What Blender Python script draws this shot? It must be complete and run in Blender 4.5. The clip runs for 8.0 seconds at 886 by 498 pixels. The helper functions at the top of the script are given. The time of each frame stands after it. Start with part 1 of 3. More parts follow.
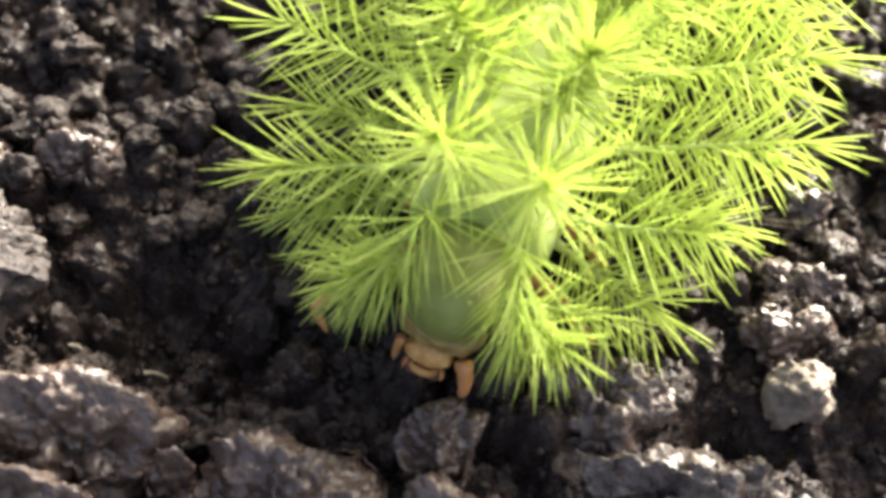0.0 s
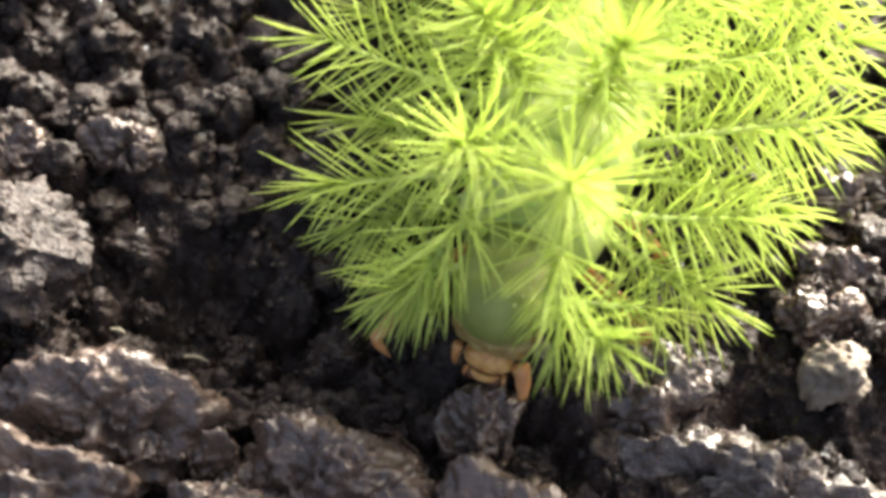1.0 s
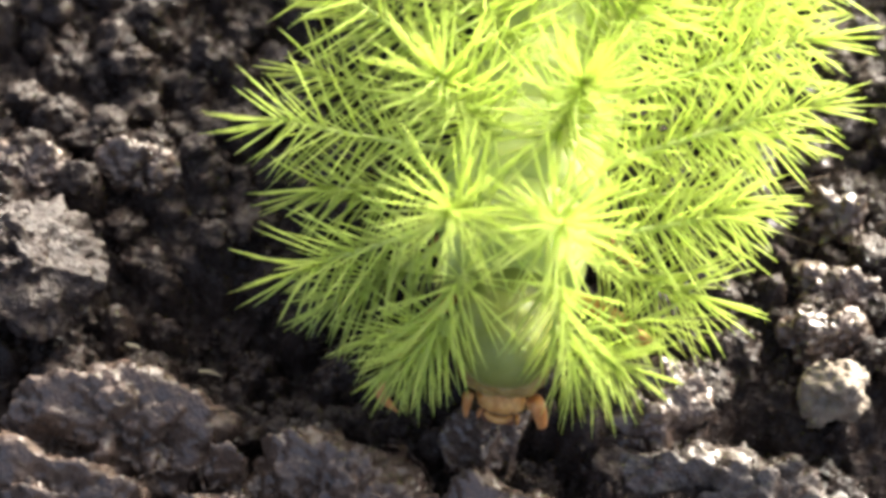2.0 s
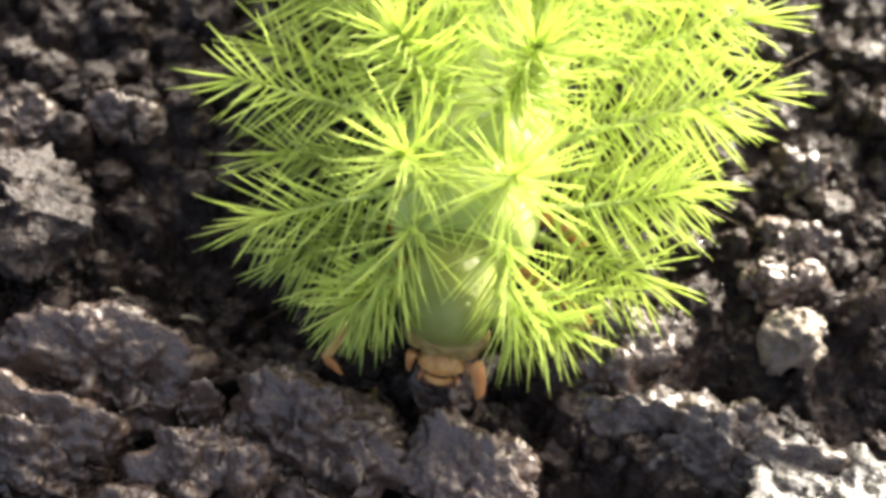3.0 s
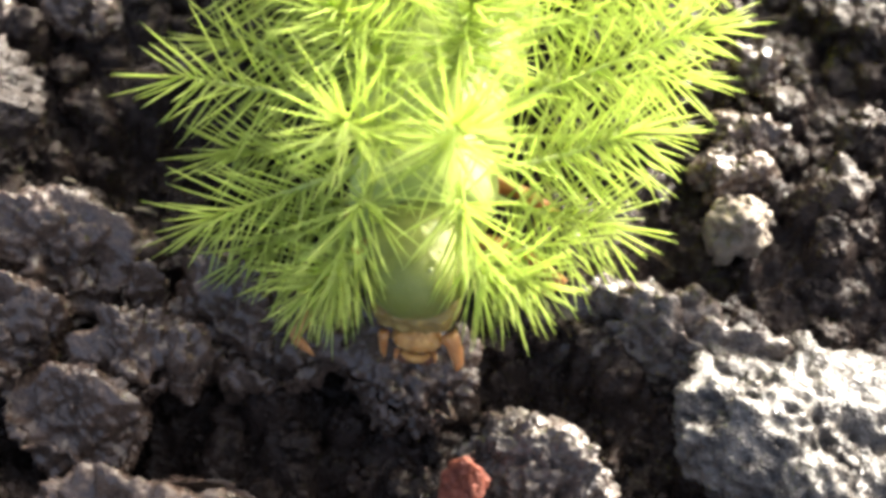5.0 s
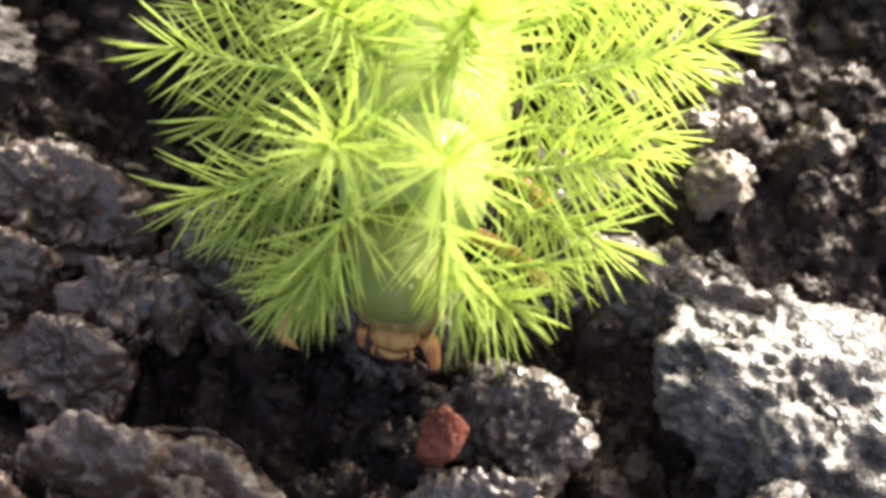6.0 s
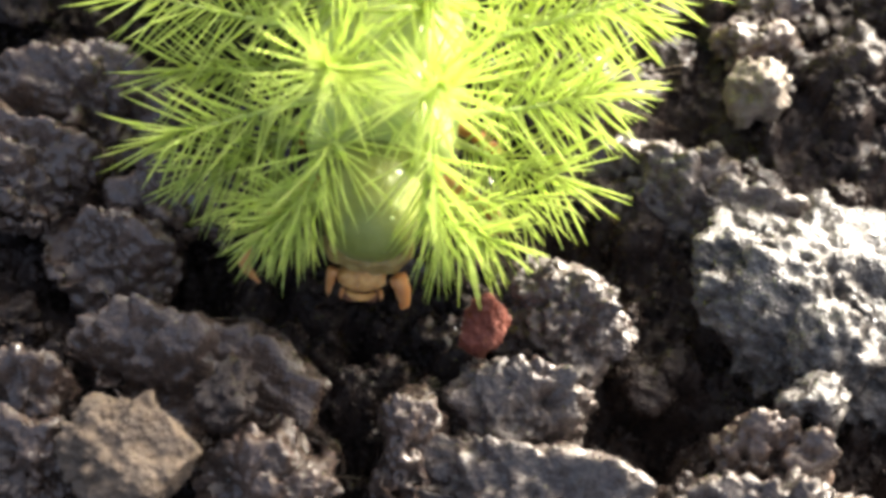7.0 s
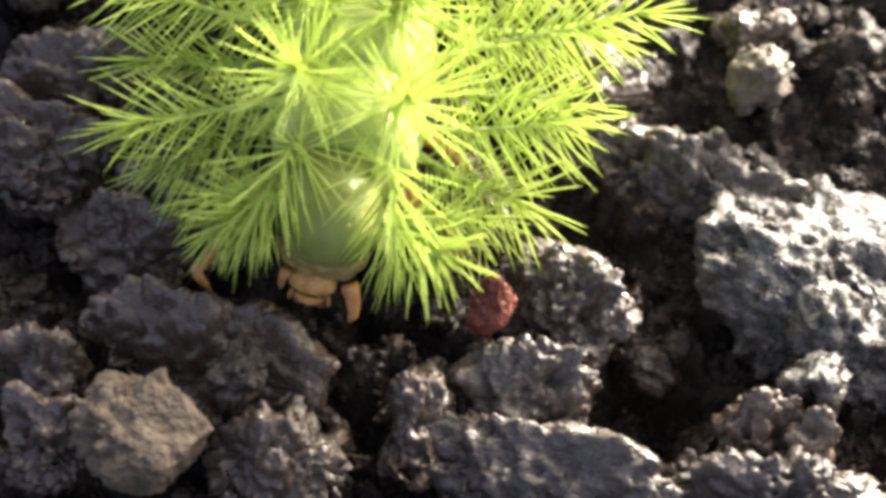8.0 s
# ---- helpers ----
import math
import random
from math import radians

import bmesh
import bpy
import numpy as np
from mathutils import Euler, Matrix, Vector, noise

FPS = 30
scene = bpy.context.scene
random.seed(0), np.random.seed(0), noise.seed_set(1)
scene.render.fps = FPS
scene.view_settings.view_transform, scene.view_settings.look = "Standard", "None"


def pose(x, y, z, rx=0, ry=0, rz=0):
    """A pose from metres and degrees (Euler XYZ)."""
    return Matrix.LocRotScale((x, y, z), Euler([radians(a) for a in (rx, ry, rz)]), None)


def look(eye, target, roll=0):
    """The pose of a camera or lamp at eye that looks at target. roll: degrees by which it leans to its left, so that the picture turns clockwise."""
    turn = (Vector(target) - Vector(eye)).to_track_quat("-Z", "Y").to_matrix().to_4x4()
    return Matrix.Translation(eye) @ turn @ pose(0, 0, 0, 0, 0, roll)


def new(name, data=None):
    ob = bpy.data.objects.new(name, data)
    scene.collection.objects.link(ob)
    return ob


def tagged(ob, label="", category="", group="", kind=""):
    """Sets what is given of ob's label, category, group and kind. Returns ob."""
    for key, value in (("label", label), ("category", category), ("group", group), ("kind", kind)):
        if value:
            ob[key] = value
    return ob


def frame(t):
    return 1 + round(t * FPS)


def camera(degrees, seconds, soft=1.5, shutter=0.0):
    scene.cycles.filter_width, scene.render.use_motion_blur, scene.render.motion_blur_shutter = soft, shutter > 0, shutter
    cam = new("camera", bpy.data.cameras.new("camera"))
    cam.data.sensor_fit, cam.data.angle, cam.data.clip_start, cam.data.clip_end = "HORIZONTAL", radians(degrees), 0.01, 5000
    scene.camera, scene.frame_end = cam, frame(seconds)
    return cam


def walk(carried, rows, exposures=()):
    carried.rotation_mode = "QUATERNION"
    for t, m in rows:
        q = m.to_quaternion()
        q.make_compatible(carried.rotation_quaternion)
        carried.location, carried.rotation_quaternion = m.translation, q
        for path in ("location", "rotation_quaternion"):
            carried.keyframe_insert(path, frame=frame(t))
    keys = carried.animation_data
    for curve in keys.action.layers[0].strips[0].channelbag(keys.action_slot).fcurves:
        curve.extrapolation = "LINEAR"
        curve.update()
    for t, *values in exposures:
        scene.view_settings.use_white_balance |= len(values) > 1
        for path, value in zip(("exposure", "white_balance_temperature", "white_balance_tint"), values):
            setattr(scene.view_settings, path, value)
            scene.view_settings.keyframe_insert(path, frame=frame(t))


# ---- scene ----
MM = 0.001
cam = camera(25, 8.0, soft=3.7)
cam.data.dof.use_dof = True            # a close-up lens: sharp from the head to the first spines
cam.data.dof.focus_distance = 0.105
cam.data.dof.aperture_fstop = 40.0


def view(x, y, z, yaw, pitch, roll):
    """Camera pose from millimetres and degrees; yaw to the left of +y, pitch up."""
    a, b = radians(yaw), radians(pitch)
    eye = Vector((x, y, z)) * MM
    ahead = Vector((-math.sin(a) * math.cos(b), math.cos(a) * math.cos(b), math.sin(b)))
    return look(eye, eye + ahead * 0.05, roll)


PATH = [
    (0.0, view(1.44, -86.20, 87.47, -0.40, -54.44, 9.83)),
    (0.5, view(0.27, -88.28, 87.01, -0.47, -54.19, 9.90)),
    (1.0, view(0.00, -87.71, 87.70, -0.00, -54.49, 9.32)),
    (2.3, view(4.05, -89.55, 90.54, 3.03, -54.27, 7.25)),
    (2.5, view(5.22, -90.70, 90.86, 3.13, -54.37, 7.34)),
    (3.0, view(5.89, -93.22, 91.33, 3.89, -54.01, 6.90)),
    (3.5, view(5.50, -94.13, 91.22, 4.19, -54.19, 6.77)),
    (4.0, view(6.02, -95.96, 89.90, 4.40, -53.76, 6.79)),
    (4.5, view(11.65, -96.42, 88.27, 5.73, -53.90, 5.65)),
    (4.7, view(11.85, -97.48, 87.93, 5.90, -53.81, 5.53)),
    (5.8, view(16.35, -98.27, 88.62, 8.11, -54.23, 3.72)),
    (6.0, view(15.60, -99.48, 88.03, 7.73, -54.30, 4.16)),
    (6.5, view(15.40, -99.81, 88.47, 8.14, -54.11, 3.94)),
    (7.0, view(15.53, -106.35, 85.60, 8.52, -53.64, 4.18)),
    (7.5, view(15.75, -108.14, 86.76, 8.45, -53.61, 4.38)),
    (8.0, view(15.46, -108.61, 86.09, 8.43, -53.36, 4.35)),
]
walk(cam, PATH, [(0.0, 2.8, 6500, 3), (6.5, 2.84, 6500, 3), (8.0, 2.64, 6500, 3)])

# ---- light ----
SUN_AZIMUTH, SUN_HEIGHT = 64.0, 27.0      # degrees from +x towards +y, degrees above the ground
to_sun = Vector((math.cos(radians(SUN_AZIMUTH)) * math.cos(radians(SUN_HEIGHT)),
                 math.sin(radians(SUN_AZIMUTH)) * math.cos(radians(SUN_HEIGHT)),
                 math.sin(radians(SUN_HEIGHT))))
world = bpy.data.worlds.new("sky")
scene.world = world
world.use_nodes = True
wn = world.node_tree.nodes
sky = wn.new("ShaderNodeTexSky")
sky.sky_type = "NISHITA"
sky.sun_disc = False
sky.air_density = 0.3
sky.dust_density = 9.0
sky.ozone_density = 0.0
sky.sun_elevation = radians(SUN_HEIGHT)
sky.sun_rotation = radians(90 - SUN_AZIMUTH)
wn["Background"].inputs["Strength"].default_value = 0.15
world.node_tree.links.new(sky.outputs["Color"], wn["Background"].inputs["Color"])
sun = new("sun", bpy.data.lights.new("sun", "SUN"))
sun.data.energy = 1.5
sun.data.angle = radians(0.8)
sun.data.color = (1.0, 0.98, 0.97)
sun.matrix_world = look(to_sun, (0, 0, 0))

# ---- noise on arrays ----


def scatter(ix, iy, iz, seed):
    """A number from 0 to 1 for each cell of a lattice."""
    h = (ix.astype(np.int64) * 374761393 + iy.astype(np.int64) * 668265263 + iz.astype(np.int64) * 2147483647 + seed * 974711) & 0xFFFFFFFF
    h = ((h ^ (h >> 13)) * 1274126177) & 0xFFFFFFFF
    h = ((h ^ (h >> 16)) * 2246822519) & 0xFFFFFFFF
    return ((h ^ (h >> 15)) & 0xFFFFFF) / float(0x1000000)


def smooth_noise(p, seed):
    """Value noise from -1 to 1 at points of three columns."""
    c = np.floor(p)
    f = p - c
    f = f * f * (3 - 2 * f)
    c = c.astype(np.int64)
    out = np.zeros(len(p))
    for dx in (0, 1):
        wx = f[:, 0] if dx else 1 - f[:, 0]
        for dy in (0, 1):
            wy = f[:, 1] if dy else 1 - f[:, 1]
            for dz in (0, 1):
                wz = f[:, 2] if dz else 1 - f[:, 2]
                out += wx * wy * wz * scatter(c[:, 0] + dx, c[:, 1] + dy, c[:, 2] + dz, seed)
    return out * 2 - 1


def layers(p, octaves, seed, gain=0.5):
    out, a = np.zeros(len(p)), 1.0
    for k in range(octaves):
        out += a * smooth_noise(p * 2.03 ** k + 17.3 * k, seed + k)
        a *= gain
    return out


def cells(p, seed):
    """Distance to the nearest of the points strewn one to a cell, in cells."""
    c = np.floor(p).astype(np.int64)
    best = np.full(len(p), 9.0)
    for dx in (-1, 0, 1):
        for dy in (-1, 0, 1):
            for dz in (-1, 0, 1):
                q = c + (dx, dy, dz)
                s = np.stack([scatter(q[:, 0], q[:, 1], q[:, 2], seed + k) for k in range(3)], 1)
                best = np.minimum(best, ((q + s - p) ** 2).sum(1))
    return np.sqrt(best)


def beads(x, y, size, seed, low=0.25, high=0.6):
    """Height of a bed of half-sunk round grains, in millimetres."""
    px, py = x / size, y / size
    cx, cy = np.floor(px).astype(np.int64), np.floor(py).astype(np.int64)
    best = np.zeros(len(x))
    for dx in (-1, 0, 1):
        for dy in (-1, 0, 1):
            qx, qy = cx + dx, cy + dy
            ox, oy = scatter(qx, qy, qx * 0, seed), scatter(qx, qy, qx * 0, seed + 1)
            r = low + (high - low) * scatter(qx, qy, qx * 0, seed + 2)
            lift = 0.35 * (scatter(qx, qy, qx * 0, seed + 3) - 0.5)
            d2 = (qx + ox - px) ** 2 + (qy + oy - py) ** 2
            best = np.maximum(best, np.sqrt(np.maximum(r * r - d2, 0)) + np.where(d2 < r * r, lift, 0))
    return best * size


# ---- mesh helpers ----
def mesh_of(name, verts, faces, material, smooth=True):
    """A mesh from vertices in millimetres and faces of three or four corners."""
    me = bpy.data.meshes.new(name)
    verts = np.asarray(verts, float) * MM
    if isinstance(faces, np.ndarray):
        n = faces.shape[1]
        me.vertices.add(len(verts))
        me.vertices.foreach_set("co", verts.ravel())
        me.loops.add(faces.size)
        me.loops.foreach_set("vertex_index", faces.astype(np.int32).ravel())
        me.polygons.add(len(faces))
        me.polygons.foreach_set("loop_start", np.arange(0, faces.size, n, dtype=np.int32))
        me.update(calc_edges=True)
        me.validate()
    else:
        me.from_pydata([tuple(v) for v in verts], [], faces)
    me.polygons.foreach_set("use_smooth", np.full(len(me.polygons), smooth))
    me.materials.append(material)
    me.update()
    return me


def part(name, me, parent, place=(0, 0, 0), label=""):
    ob = new(name, me)
    ob.parent = parent
    ob.location = Vector(place) * MM
    return tagged(ob, label)


class Shape:
    """Vertices and faces gathered piece by piece, in millimetres."""

    def __init__(self):
        self.v, self.f = [], []

    def add(self, verts, faces):
        k = len(self.v)
        self.v += [tuple(v) for v in verts]
        self.f += [tuple(i + k for i in f) for f in faces]

    def tube(self, line, radii, n=6, cap=True):
        line = [Vector(p) for p in line]
        verts, faces = [], []
        ahead = (line[-1] - line[0]).normalized()
        side = ahead.orthogonal().normalized()
        for k, (p, r) in enumerate(zip(line, radii)):
            d = (line[min(k + 1, len(line) - 1)] - line[max(k - 1, 0)]).normalized()
            side = (side - d * side.dot(d)).normalized()
            up = d.cross(side)
            for j in range(n):
                a = 2 * math.pi * j / n
                verts.append(p + (side * math.cos(a) + up * math.sin(a)) * r)
        for k in range(len(line) - 1):
            for j in range(n):
                a, b = k * n + j, k * n + (j + 1) % n
                faces.append((a, b, b + n, a + n))
        if cap:
            verts += [line[0], line[-1]]
            m = len(verts)
            top = (len(line) - 1) * n
            for j in range(n):
                faces.append(((j + 1) % n, j, m - 2))
                faces.append((top + j, top + (j + 1) % n, m - 1))
        self.add(verts, faces)

    def mesh(self, name, material):
        return mesh_of(name, self.v, self.f, material)


def ball(level):
    bm = bmesh.new()
    bmesh.ops.create_icosphere(bm, subdivisions=level, radius=1.0)
    bm.verts.index_update()
    v = np.array([x.co[:] for x in bm.verts])
    f = np.array([[x.index for x in face.verts] for face in bm.faces])
    bm.free()
    return v / np.linalg.norm(v, axis=1, keepdims=True), f


BALLS = {level: ball(level) for level in (1, 2, 3, 4, 5, 6)}


# ---- materials ----
def material(name):
    m = bpy.data.materials.new(name)
    m.use_nodes = True
    t = m.node_tree
    return m, t, t.nodes["Principled BSDF"]


def node(t, kind, **values):
    n = t.nodes.new(kind)
    for key, value in values.items():
        n.inputs[key.replace("_", " ")].default_value = value
    return n


def noise_node(t, coord, size, detail=5.0, rough=0.6):
    n = node(t, "ShaderNodeTexNoise", Scale=1.0 / (size * MM), Detail=detail, Roughness=rough)
    t.links.new(coord, n.inputs["Vector"])
    return n.outputs["Fac"]


def ramp(t, fac, stops):
    r = t.nodes.new("ShaderNodeValToRGB")
    while len(r.color_ramp.elements) < len(stops):
        r.color_ramp.elements.new(0.5)
    for e, (p, c) in zip(r.color_ramp.elements, stops):
        e.position, e.color = p, (*c, 1) if len(c) == 3 else c
    t.links.new(fac, r.inputs["Fac"])
    return r.outputs["Color"]


def bump(t, bsdf, heights):
    """Chain of bumps: (height output, depth in millimetres)."""
    last = None
    for height, depth in heights:
        b = node(t, "ShaderNodeBump", Strength=1.0, Distance=depth * MM)
        t.links.new(height, b.inputs["Height"])
        if last:
            t.links.new(last, b.inputs["Normal"])
        last = b.outputs["Normal"]
    t.links.new(last, bsdf.inputs["Normal"])


def mixed(t, fac, a, b):
    m = t.nodes.new("ShaderNodeMix")
    m.data_type = "RGBA"
    t.links.new(fac, m.inputs["Factor"])
    for sock, value in ((m.inputs[6], a), (m.inputs[7], b)):
        if isinstance(value, tuple):
            sock.default_value = (*value, 1)
        else:
            t.links.new(value, sock)
    return m.outputs[2]


def stone_material(name, dark, pale, coat, gloss, film=(0.0205, 0.0140, 0.0112), grain=0.4, spec=0.5, wet=0.0):
    """Stone of two tones under a broken film of bitumen; coat is the share that the film covers."""
    m, t, b = material(name)
    tc = t.nodes.new("ShaderNodeTexCoord").outputs["Object"]
    info = t.nodes.new("ShaderNodeObjectInfo")
    shift = node(t, "ShaderNodeVectorMath")
    shift.operation = "ADD"
    t.links.new(tc, shift.inputs[0])
    t.links.new(info.outputs["Random"], shift.inputs[1])
    co = shift.outputs["Vector"]
    stone = ramp(t, noise_node(t, co, 1.1, 6, 0.65), [(0.3, dark), (0.68, pale)])
    patch = noise_node(t, co, 1.6, 7, 0.7)
    cover = ramp(t, patch, [(max(coat - 0.07, 0.0), (1, 1, 1)), (min(coat + 0.07, 1.0), (0, 0, 0))])
    tone = ramp(t, noise_node(t, co, 2.4, 4), [(0.3, film), (0.7, tuple(2.1 * c for c in film))])
    t.links.new(mixed(t, cover, stone, tone), b.inputs["Base Color"])
    shine = node(t, "ShaderNodeMapRange", From_Min=0.42, From_Max=0.58, To_Min=gloss[0], To_Max=gloss[1])
    t.links.new(noise_node(t, co, 0.7, 4), shine.inputs["Value"])
    t.links.new(shine.outputs["Result"], b.inputs["Roughness"])
    b.inputs["IOR"].default_value = 1.52
    b.inputs["Specular IOR Level"].default_value = spec
    b.inputs["Coat Weight"].default_value = wet
    b.inputs["Coat Roughness"].default_value = 0.11
    crumbs = node(t, "ShaderNodeTexVoronoi", Scale=1.0 / (0.24 * MM), Detail=1.0, Randomness=1.0)
    t.links.new(co, crumbs.inputs["Vector"])
    lump = node(t, "ShaderNodeMath")
    lump.operation = "SUBTRACT"
    lump.inputs[0].default_value = 1.0
    t.links.new(crumbs.outputs["Distance"], lump.inputs[1])
    bump(t, b, [(noise_node(t, co, grain, 4, 0.65), 0.19), (lump.outputs["Value"], 0.08)])
    return m


BITUMEN = stone_material("bitumen_coated_stone", (0.046, 0.0305, 0.0225), (0.078, 0.0550, 0.0415), 0.56, (0.22, 0.45), (0.044, 0.0292, 0.0218), spec=0.25, wet=0.6)
GREY = stone_material("grey_stone", (0.034, 0.0240, 0.0195), (0.125, 0.103, 0.086), 0.50, (0.20, 0.45), (0.030, 0.0210, 0.0172), spec=0.4, wet=0.3)
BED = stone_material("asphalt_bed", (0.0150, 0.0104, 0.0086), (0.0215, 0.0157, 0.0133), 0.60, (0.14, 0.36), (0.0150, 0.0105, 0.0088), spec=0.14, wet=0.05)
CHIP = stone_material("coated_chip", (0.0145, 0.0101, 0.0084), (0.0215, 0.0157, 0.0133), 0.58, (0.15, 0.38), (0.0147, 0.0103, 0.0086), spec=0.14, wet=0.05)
WORN = stone_material("worn_grey_stone", (0.045, 0.039, 0.034), (0.145, 0.132, 0.119), 0.50, (0.17, 0.40), (0.018, 0.0145, 0.0125), 0.45, spec=0.5)
TAN = stone_material("tan_gravel", (0.055, 0.037, 0.024), (0.150, 0.108, 0.072), 0.30, (0.6, 0.85))
PALE = stone_material("pale_pebble", (0.070, 0.048, 0.032), (0.21, 0.175, 0.135), 0.22, (0.5, 0.8))
PINK = stone_material("pinkish_stone", (0.0125, 0.0063, 0.0041), (0.026, 0.0138, 0.0094), 0.38, (0.45, 0.7))
RED = stone_material("red_fragment", (0.085, 0.014, 0.006), (0.17, 0.038, 0.016), 0.20, (0.5, 0.75), (0.05, 0.016, 0.012))


def leafy(name, dark, pale, through_light, rough, soft_skin=0.0, size=1.2):
    """Insect skin and spines, which let light pass."""
    m, t, b = material(name)
    tc = t.nodes.new("ShaderNodeTexCoord").outputs["Object"]
    tone = ramp(t, noise_node(t, tc, size, 4), [(0.3, dark), (0.7, pale)])
    t.links.new(tone, b.inputs["Base Color"])
    b.inputs["Roughness"].default_value = rough
    b.inputs["Specular IOR Level"].default_value = 0.25
    if soft_skin:
        b.inputs["Subsurface Weight"].default_value = soft_skin
        b.inputs["Subsurface Radius"].default_value = (0.0013, 0.0013, 0.0005)
        b.inputs["Subsurface Scale"].default_value = 1.0
    bump(t, b, [(noise_node(t, tc, 0.35, 4), 0.05 if soft_skin else 0.03)])
    if through_light:
        tr = t.nodes.new("ShaderNodeBsdfTranslucent")
        t.links.new(tone, tr.inputs["Color"])
        mix = node(t, "ShaderNodeMixShader", Fac=through_light)
        t.links.new(b.outputs["BSDF"], mix.inputs[1])
        t.links.new(tr.outputs["BSDF"], mix.inputs[2])
        t.links.new(mix.outputs["Shader"], t.nodes["Material Output"].inputs["Surface"])
    return m


# milky body skin with the front ring's shade put into its colour
SHADED_SKIN = leafy("shaded_green_skin", (0.185, 0.208, 0.048), (0.26, 0.285, 0.082), 0.0, 0.42, 0.4, 2.0)
PALE_SKIN = leafy("milky_green_skin", (0.35, 0.42, 0.12), (0.45, 0.52, 0.19), 0.0, 0.5, 0.5, 2.0)
SPINE = leafy("lime_spine", (0.565, 0.65, 0.225), (0.66, 0.74, 0.31), 0.78, 0.9)
STALK = leafy("pale_lime_stalk", (0.62, 0.70, 0.28), (0.70, 0.77, 0.34), 0.6, 0.8)
HORN = leafy("tan_horn", (0.36, 0.17, 0.05), (0.60, 0.36, 0.13), 0.0, 0.30, 0.3, 0.8)
LEG = leafy("orange_leg", (0.42, 0.17, 0.055), (0.58, 0.31, 0.13), 0.2, 0.28, 0.2, 0.7)
WART = leafy("glossy_wart", (0.3, 0.34, 0.14), (0.45, 0.48, 0.25), 0.0, 0.12, 0.3)
COLLAR = leafy("brown_fold", (0.22, 0.145, 0.048), (0.33, 0.25, 0.09), 0.0, 0.4, 0.3, 0.6)
BROWN = leafy("brown_mouth", (0.10, 0.04, 0.02), (0.18, 0.08, 0.04), 0.0, 0.35)
BRISTLE = leafy("dark_bristle", (0.05, 0.035, 0.02), (0.09, 0.06, 0.03), 0.0, 0.4)
EYE = leafy("black_eye", (0.01, 0.008, 0.007), (0.02, 0.015, 0.012), 0.0, 0.15)

# ---- ground ----
FINE_X, FINE_Y = (-29.0, 36.0), (-69.0, 8.0)


def ladder(low, high, step, far=30000.0):
    """Even steps between low and high, then ever longer ones out to far."""
    inside = list(np.arange(low, high + step / 2, step))
    out, d = [], step
    x = 0.0
    while x < far:
        d *= 1.22
        x += d
        out.append(x)
    return np.array([low - x for x in reversed(out)] + inside + [inside[-1] + x for x in out])


def hollow(x, y, cx, cy, rx, ry, depth):
    return -depth * np.exp(-((x - cx) / rx) ** 2 - ((y - cy) / ry) ** 2)


def ground_height(x, y):
    p = np.stack([x, y, x * 0], 1)
    z = -2.4 - 3.6 / (1 + np.exp((y + 37.0) / 2.0)) + 0.7 * layers(p / 7.0, 3, 3)
    z += 1.15 * beads(x, y, 3.1, 11) + 0.55 * beads(x + 7.7, y, 1.5, 31)
    z += 0.30 * layers(p / 0.9, 3, 7)
    z += 0.55 * (0.5 - cells(np.stack([x, y, x * 0 + 0.5], 1) / 0.8, 51)) + 0.34 * (0.5 - cells(np.stack([x, y, x * 0 + 0.5], 1) / 0.42, 57))
    z += 0.10 * np.clip(x - 13.0, 0, 22) / (1 + np.exp(-(y + 27.0) / 1.5))
    for h in HOLLOWS:
        z += hollow(x, y, *h)
    near = np.exp(-np.maximum(np.maximum(FINE_X[0] - x, x - FINE_X[1]), np.maximum(FINE_Y[0] - y, y - FINE_Y[1])).clip(0, None) / 40)
    return z * near - 1.6 * (1 - near)


HOLLOWS = [(-10.8, -29.8, 7.5, 4.2, 4.0), (18.6, -50.2, 4.0, 3.0, 4.6), (4.4, -53.5, 2.4, 3.2, 3.4), (20.5, -48.0, 2.6, 1.4, 2.4),
           (-11.0, -46.4, 6.0, 2.2, 3.2), (6.8, -35.0, 2.5, 1.5, 1.6), (-5.0, -49.5, 3.0, 1.4, 1.4), (17.6, -31.4, 2.8, 1.6, 2.8),
           (3.0, -47.0, 2.6, 1.7, 2.4), (11.5, -39.4, 2.6, 1.6, 2.2)]


def build_ground():
    xs, ys = ladder(*FINE_X, 0.14), ladder(*FINE_Y, 0.14)
    gx, gy = np.meshgrid(xs, ys)
    x, y = gx.ravel(), gy.ravel()
    z = ground_height(x, y)
    nx, ny = len(xs), len(ys)
    i = np.arange(nx * ny).reshape(ny, nx)
    faces = np.stack([i[:-1, :-1], i[:-1, 1:], i[1:, 1:], i[1:, :-1]], -1).reshape(-1, 4)
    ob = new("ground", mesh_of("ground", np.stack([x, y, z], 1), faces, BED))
    return tagged(ob, "weathered dark asphalt with bitumen-coated grains and deep gaps", "asphalt", kind="structure")


ground = build_ground()


